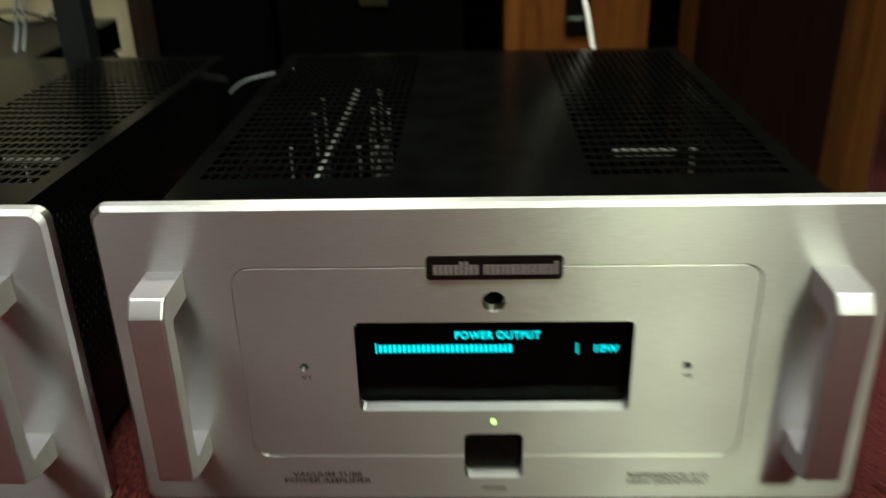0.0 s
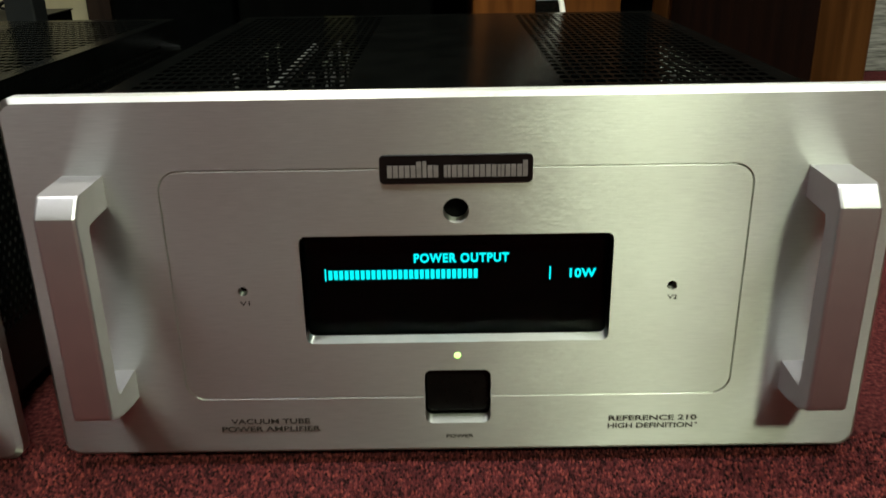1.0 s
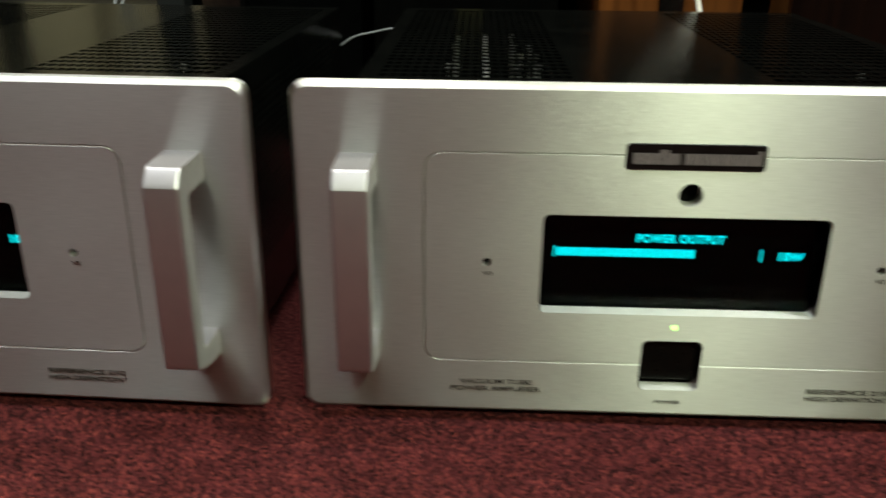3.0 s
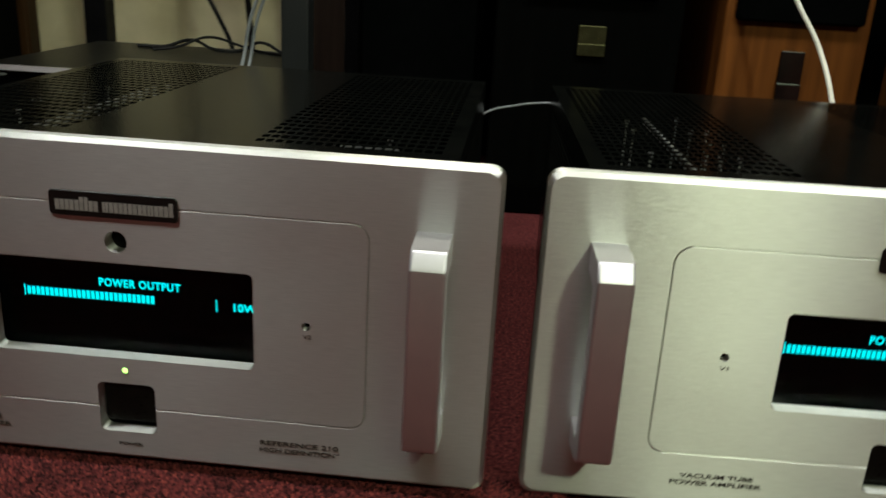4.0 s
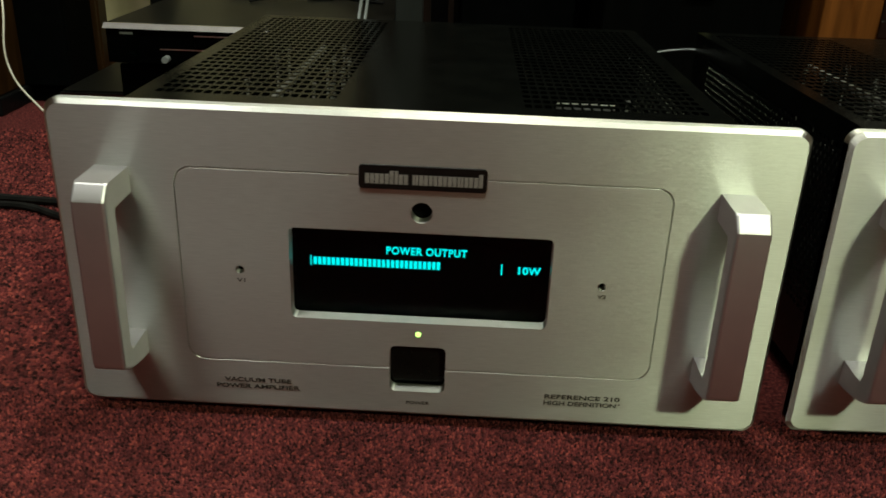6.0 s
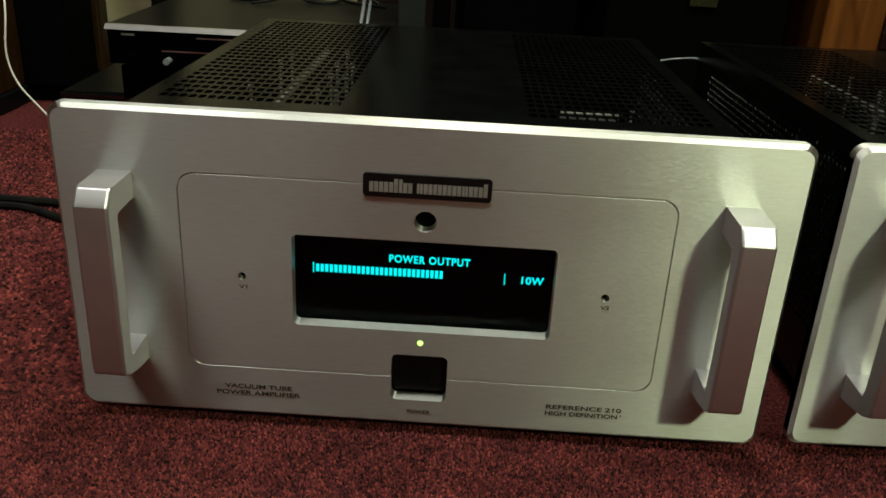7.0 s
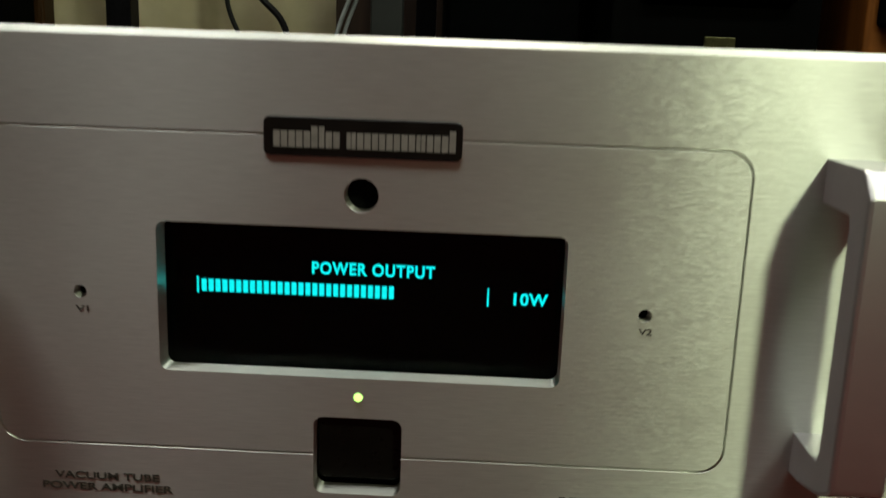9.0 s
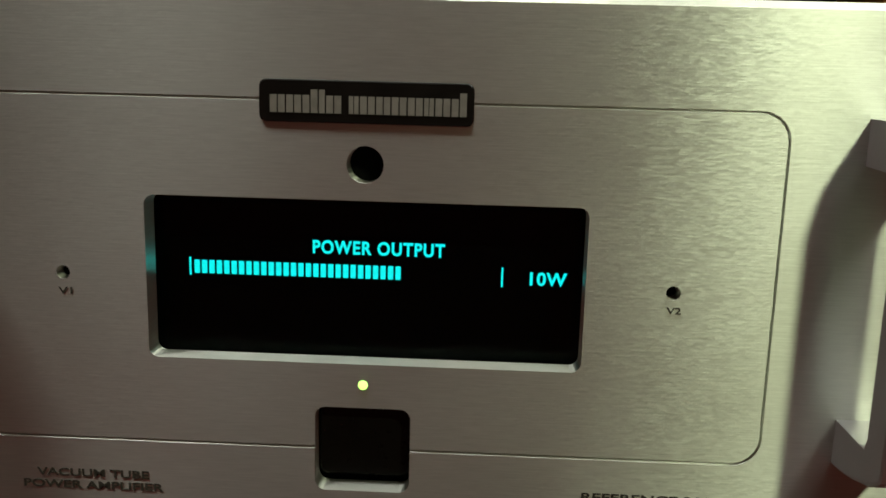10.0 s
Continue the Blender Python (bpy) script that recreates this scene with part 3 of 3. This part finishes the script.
# ---- loudspeakers behind ----
def loudspeaker(name, label, x0, x1, y0, y1, tall, body, grille, badge, badge_mat, grille_z, margin):
    """badge: the plate's middle along x, its width, its foot, the top of its lower lip, and its head."""
    sp = thing(name, label, "loudspeaker", ((x0 + x1) / 2, y0, 0))
    w = (x1 - x0) / 2
    bx, bw, low, lip, high = badge
    part("cabinet", box(-w, w, 0, y1 - y0, 0.0, tall, 0.003), body, sp)
    part("grille", slab(rounded(-w + margin, w - margin, grille_z, tall - 0.03, 0.006), -0.014, -0.0002, 0.003), grille, sp, "black cloth grille")
    plate = part("badge_plate", box(bx - bw / 2, bx + bw / 2, -0.0035, -0.0002, low, high, 0.0008), badge_mat, sp, "small metal badge plate")
    part("badge_lip", box(bx - bw / 2, bx + bw / 2, -0.0062, -0.0036, low, lip, 0.0006), badge_mat, plate)
    return sp


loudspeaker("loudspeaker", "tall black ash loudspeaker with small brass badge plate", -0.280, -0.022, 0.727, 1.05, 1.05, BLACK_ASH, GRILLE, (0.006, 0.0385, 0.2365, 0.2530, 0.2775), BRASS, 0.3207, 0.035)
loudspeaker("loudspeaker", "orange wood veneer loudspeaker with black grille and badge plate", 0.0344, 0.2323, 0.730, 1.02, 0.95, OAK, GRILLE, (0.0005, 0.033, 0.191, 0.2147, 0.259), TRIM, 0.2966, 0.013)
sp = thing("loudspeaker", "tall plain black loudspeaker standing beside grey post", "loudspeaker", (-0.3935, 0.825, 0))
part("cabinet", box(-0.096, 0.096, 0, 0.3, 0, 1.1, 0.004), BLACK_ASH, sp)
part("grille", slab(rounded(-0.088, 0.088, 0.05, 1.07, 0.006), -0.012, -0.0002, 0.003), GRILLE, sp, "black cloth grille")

# wooden frame stand on the far side of the amplifier
stand = thing("wooden_stand", "brown wooden frame stand with dark side panel", "stand", (0.384, 0.40, 0), 11)
for px, py in ((0, 0), (0.0, 0.385), (0.4, 0), (0.4, 0.385)):
    post = part("post", moved(box(-0.018, 0.018, -0.018, 0.018, 0, 0.62, 0.003), Matrix.Translation((px, py, 0)) @ Matrix.Rotation(radians(14), 4, "Z")), STAND_WOOD, stand, "square orange-brown wooden post")
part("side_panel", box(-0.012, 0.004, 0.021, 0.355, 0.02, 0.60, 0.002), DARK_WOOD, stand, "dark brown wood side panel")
part("top_board", box(-0.05, 0.44, -0.05, 0.43, 0.62, 0.645, 0.004), STAND_WOOD, stand)
# black box added as a backdrop, so the gaps between loudspeakers read dark
tagged(part("black_backdrop", box(-0.47, 0.50, 1.12, 1.40, 0, 1.3, 0.004), BLACK_ASH), "large black backdrop added behind loudspeakers to keep their gaps dark", "cabinet")
tagged(part("textured_panel", box(0.62, 1.5, 1.36, 1.418, 0, 0.7, 0.004), RIBBED), "grey woven textured panel against the wall", "panel")

# ---- the rack and its components ----
rack = thing("equipment_rack", "dark equipment rack with grey and black posts", "rack", (-0.76, 0.84, 0))
for px, py, w, m, lab in ((0.205, -0.132, 0.019, GREY_POST, "grey steel post"), (0.245, 0.12, 0.015, BLACK_PLASTIC, "black post"), (-0.289, 0.33, 0.0215, BLACK_PLASTIC, "black post")):
    part("post", box(px - w, px + w, py - w, py + w, 0, 0.75, 0.002), m, rack, lab)
part("rail", box(0.22, 0.26, -0.13, 0.105, 0.72, 0.75, 0.002), BLACK_PLASTIC, rack)
part("rail", box(-0.30, 0.262, 0.1352, 0.165, 0.72, 0.75, 0.002), BLACK_PLASTIC, rack)
part("rail", box(-0.305, -0.273, 0.1652, 0.31, 0.72, 0.75, 0.002), BLACK_PLASTIC, rack)

low = thing("component", "flat grey lidded black component on the carpet", "hi-fi component", (-0.74, 0.615, 0))
part("case", box(-0.285, 0.165, 0.0, 0.32, 0.008, 0.0935, 0.003), BLACK_PLASTIC, low)
part("lid", box(-0.280, 0.160, 0.004, 0.316, 0.0937, 0.0965, 0.001), GREY_TOP, low, "grey steel lid")
part("front_edge", box(-0.281, 0.161, -0.0015, -0.0002, 0.0880, 0.0930), TRIM, low, "pale grey front edge")
for fx in (-0.25, 0.13):
    for fy in (0.04, 0.28):
        part("foot", rod((fx, fy, 0), (fx, fy, 0.0085), 0.014, 16), RUBBER, low)

mid = thing("receiver", "black receiver with small knobs stacked under disc player", "receiver", (-0.715, 0.57, 0.0965))
part("case", box(-0.205, 0.135, 0.0, 0.32, 0.004, 0.048, 0.002), GLASS_BLACK, mid)
for kx in (-0.14, -0.10, -0.06):
    part("knob", rod((kx, -0.012, 0.024), (kx, 0, 0.024), 0.008, 20), BLACK_PLASTIC, mid, "", True)
part("trim_line", box(-0.04, 0.12, -0.0015, -0.0002, 0.042, 0.0435), SILVER, mid, "thin silver line")
for fx in (-0.18, 0.11):
    part("foot", box(fx - 0.012, fx + 0.012, 0.02, 0.30, 0, 0.0045), RUBBER, mid)

player = thing("disc_player", "black disc player with silver top trim in the rack", "disc player", (-0.715, 0.55, 0.1448))
part("case", box(-0.212, 0.138, 0.004, 0.35, 0.004, 0.0505, 0.002), GLASS_BLACK, player)
part("lid", box(-0.214, 0.140, 0.012, 0.352, 0.0507, 0.0525, 0.0008), GREY_TOP, player, "grey steel lid")
trim = box(-0.214, 0.140, 0.0, 0.0118, 0.0470, 0.0530)
for v in trim.verts:
    if v.co.y < 0.001 and v.co.z > 0.05:
        v.co.y, v.co.z = 0.0066, 0.0530
part("top_trim", trim, BRIGHT_TRIM, player, "bright silver front edge")
part("disc_tray", box(-0.10, 0.04, 0.0, 0.0038, 0.026, 0.041, 0.001), GLASS_BLACK, player)
part("tray_line", box(-0.100, -0.036, -0.001, -0.0002, 0.0405, 0.0417), SILVER, player, "thin silver line")
part("lower_line", box(-0.145, -0.083, 0.0026, 0.0036, 0.0222, 0.0234), SILVER, player, "thin silver line")
part("name_bar", box(-0.194, -0.178, 0.0030, 0.0038, 0.0400, 0.0425), GREY_CABLE, player, "small illegible silver print")
part("knob", rod((-0.180, -0.008, 0.0125), (-0.180, 0.0045, 0.0125), 0.0062, 20), GLASS_BLACK, player, "small black knob", True)
part("knob", rod((-0.137, -0.008, 0.0115), (-0.137, 0.0045, 0.0115), 0.0042, 20), GREY_CABLE, player, "small grey knob", True)
for fx in (-0.18, 0.11):
    part("foot", box(fx - 0.012, fx + 0.012, 0.03, 0.32, 0, 0.0045), RUBBER, player)

# brown upright by the wall, partly standing in for shade there, and the wood speaker at the far end
brown = thing("brown_upright", "brown upright, partly standing in for shade on the cream curtain", "cabinet", (-0.5525, 1.22, 0))
part("case", box(-0.1325, 0.1325, 0.012, 0.117, 0, 1.2, 0.003), BROWN, brown)
part("door", box(-0.1315, 0.1315, 0, 0.0118, 0.03, 1.19, 0.002), BROWN, brown, "plain brown front of the upright")
end = thing("loudspeaker", "wooden loudspeaker on black plinth at the carpet's edge", "loudspeaker", (-1.335, 0.83, 0))
part("cabinet", box(-0.115, 0.115, 0, 0.28, 0.03, 0.9, 0.003), SHADED_WALNUT, end)
part("plinth", box(-0.12, 0.12, -0.01, 0.285, 0, 0.0298, 0.003), BLACK_PLASTIC, end, "black plinth")
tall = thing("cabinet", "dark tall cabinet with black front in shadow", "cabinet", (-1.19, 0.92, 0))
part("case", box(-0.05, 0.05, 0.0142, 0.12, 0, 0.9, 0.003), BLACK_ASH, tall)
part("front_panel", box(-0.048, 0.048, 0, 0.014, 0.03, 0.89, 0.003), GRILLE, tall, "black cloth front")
brown_end = thing("cabinet", "wooden cabinet side in shade-darkened brown beside the cream curtain", "cabinet", (-1.22, 1.06, 0))
part("case", box(-0.11, 0.080, 0.0102, 0.05, 0, 1.1, 0.003), SHADED_WALNUT, brown_end)
part("door", box(-0.108, 0.078, 0, 0.010, 0.03, 1.09, 0.002), SHADED_WALNUT, brown_end, "plain wooden door in shade-darkened brown")

# ---- cables ----
cord("white_cable", [(0.135, 0.50, 0.05), (0.134, 0.535, B + 0.16), (0.131, 0.56, B + 0.205), (0.120, 0.60, B + 0.26), (0.085, 0.63, B + 0.33), (0.05, 0.65, 0.5), (0.05, 0.70, 0.62)], 0.0032, WHITE_CABLE, "white cable rising behind the amplifier")
cord("white_cable", [(-1.01, 0.50, 0.5), (-0.975, 0.42, B + 0.30), (-0.951, 0.36, B + 0.225), (-0.949, 0.35, B + 0.165), (-0.923, 0.35, B + 0.125), (-0.87, 0.36, B + 0.07), (-0.79, 0.42, 0.03)], 0.0010, WHITE_CABLE, "thin white cable hanging beside the amplifier")
cord("grey_cable", [(-0.60, 0.57, 0.004), (-0.622, 0.58, 0.02), (-0.624, 0.62, 0.15), (-0.620, 0.667, B + 0.20), (-0.614, 0.672, B + 0.24), (-0.588, 0.672, B + 0.32), (-0.572, 0.675, 0.55)], 0.0024, GREY_CABLE, "grey twin cable rising behind the amplifier")
cord("grey_cable", [(-0.59, 0.58, 0.004), (-0.614, 0.59, 0.02), (-0.616, 0.63, 0.15), (-0.612, 0.672, B + 0.20), (-0.606, 0.677, B + 0.24), (-0.580, 0.677, B + 0.32), (-0.564, 0.68, 0.55)], 0.0022, GREY_CABLE, "grey twin cable rising behind the amplifier")
cord("black_cable", [(-0.885, 1.2, 0.6), (-0.877, 1.2, 0.36), (-0.868, 1.2, 0.31), (-0.828, 1.2, 0.235), (-0.797, 1.2, 0.166), (-0.78, 1.18, 0.08), (-0.76, 1.15, 0.006)], 0.0045, BLACK_CABLE, "thin black cable hanging before cream curtain")
cord("black_cable", [(-0.87, 1.2, 0.55), (-0.824, 1.2, 0.357), (-0.775, 1.2, 0.298), (-0.760, 1.2, 0.21), (-0.758, 1.2, 0.168), (-0.75, 1.2, 0.08), (-0.73, 1.17, 0.007)], 0.006, BLACK_CABLE, "black cable hanging before cream curtain")
cord("grey_cable", [(-0.36, 0.525, 0.004), (-0.345, 0.52, 0.06), (-0.32, 0.515, 0.14), (-0.286, 0.512, 0.182), (-0.25, 0.512, 0.1935), (-0.225, 0.512, 0.1978), (-0.20, 0.512, 0.1985), (-0.17, 0.515, 0.19), (-0.14, 0.52, 0.12), (-0.13, 0.525, 0.004)], 0.0011, GREY_CABLE, "pale grey cable arching between the amplifiers' backs")
cord("black_cable", [(-0.84, 0.84, 0.2005), (-0.80, 0.85, 0.2005), (-0.76, 0.86, 0.212), (-0.72, 0.85, 0.2005), (-0.68, 0.86, 0.2005), (-0.65, 0.86, 0.214), (-0.61, 0.85, 0.2005)], 0.0026, BLACK_CABLE, "black cable lying in humps on disc player")
cord("black_cable", [(-0.80, 0.80, 0.2000), (-0.77, 0.82, 0.204), (-0.73, 0.86, 0.218), (-0.69, 0.88, 0.206), (-0.66, 0.87, 0.2000), (-0.60, 0.83, 0.2000)], 0.0022, BLACK_CABLE, "thin black cable looped over disc player")
cord("black_cable", [(-1.5, 0.40, 0.007), (-1.1, 0.435, 0.007), (-0.95, 0.425, 0.007), (-0.85, 0.41, 0.007), (-0.75, 0.47, 0.007), (-0.70, 0.52, 0.007)], 0.0050, BLACK_CABLE, "thick black power cable lying on carpet")
cord("black_cable", [(-1.5, 0.34, 0.0065), (-1.1, 0.39, 0.0065), (-1.0, 0.41, 0.0065), (-0.90, 0.37, 0.0065), (-0.78, 0.40, 0.020), (-0.70, 0.50, 0.0065)], 0.0046, BLACK_CABLE, "thick black power cable lying on carpet")


# ---- carpet pile ----
def pile(x0, x1, y0, y1, pitch, seed):
    """Small uneven loops of the carpet where it is seen from close by, as one sheet."""
    rng = np.random.default_rng(seed)
    gx, gy = np.meshgrid(np.arange(x0, x1, pitch), np.arange(y0, y1, pitch))
    n = gx.size
    cx = gx.ravel() + rng.uniform(-0.4, 0.4, n) * pitch
    cy = gy.ravel() + rng.uniform(-0.4, 0.4, n) * pitch
    r, h = rng.uniform(0.45, 0.62, n) * pitch, rng.uniform(0.0012, 0.0027, n)
    spin, lean = rng.uniform(0, 6.28, n), rng.uniform(-0.3, 0.3, (2, n)) * pitch
    co = np.zeros((n, 11, 3))
    for k in range(5):
        a = spin + k * 2 * math.pi / 5
        co[:, k] = np.stack([cx + r * np.cos(a), cy + r * np.sin(a), np.full(n, -0.0004)], 1)
        co[:, 5 + k] = np.stack([cx + 0.7 * r * np.cos(a) + lean[0] * 0.6, cy + 0.7 * r * np.sin(a) + lean[1] * 0.6, 0.75 * h], 1)
    co[:, 10] = np.stack([cx + lean[0], cy + lean[1], h], 1)
    faces = []
    for i in range(n):
        b = 11 * i
        for k in range(5):
            m = (k + 1) % 5
            faces.append((b + k, b + m, b + 5 + m, b + 5 + k))
            faces.append((b + 5 + k, b + 5 + m, b + 10))
    me = bpy.data.meshes.new("carpet_pile")
    me.from_pydata(co.reshape(-1, 3).tolist(), [], faces)
    me.materials.append(PILE)
    me.polygons.foreach_set("use_smooth", [True] * len(me.polygons))
    ob = new("carpet_pile", me)
    ob.parent = FLOOR
    return tagged(ob, "uneven burgundy carpet loops", kind="stuff")


pile(-1.02, 0.34, -0.15, 0.028, 0.0019, 3)
pile(-1.25, -0.74, 0.028, 0.75, 0.0036, 4)
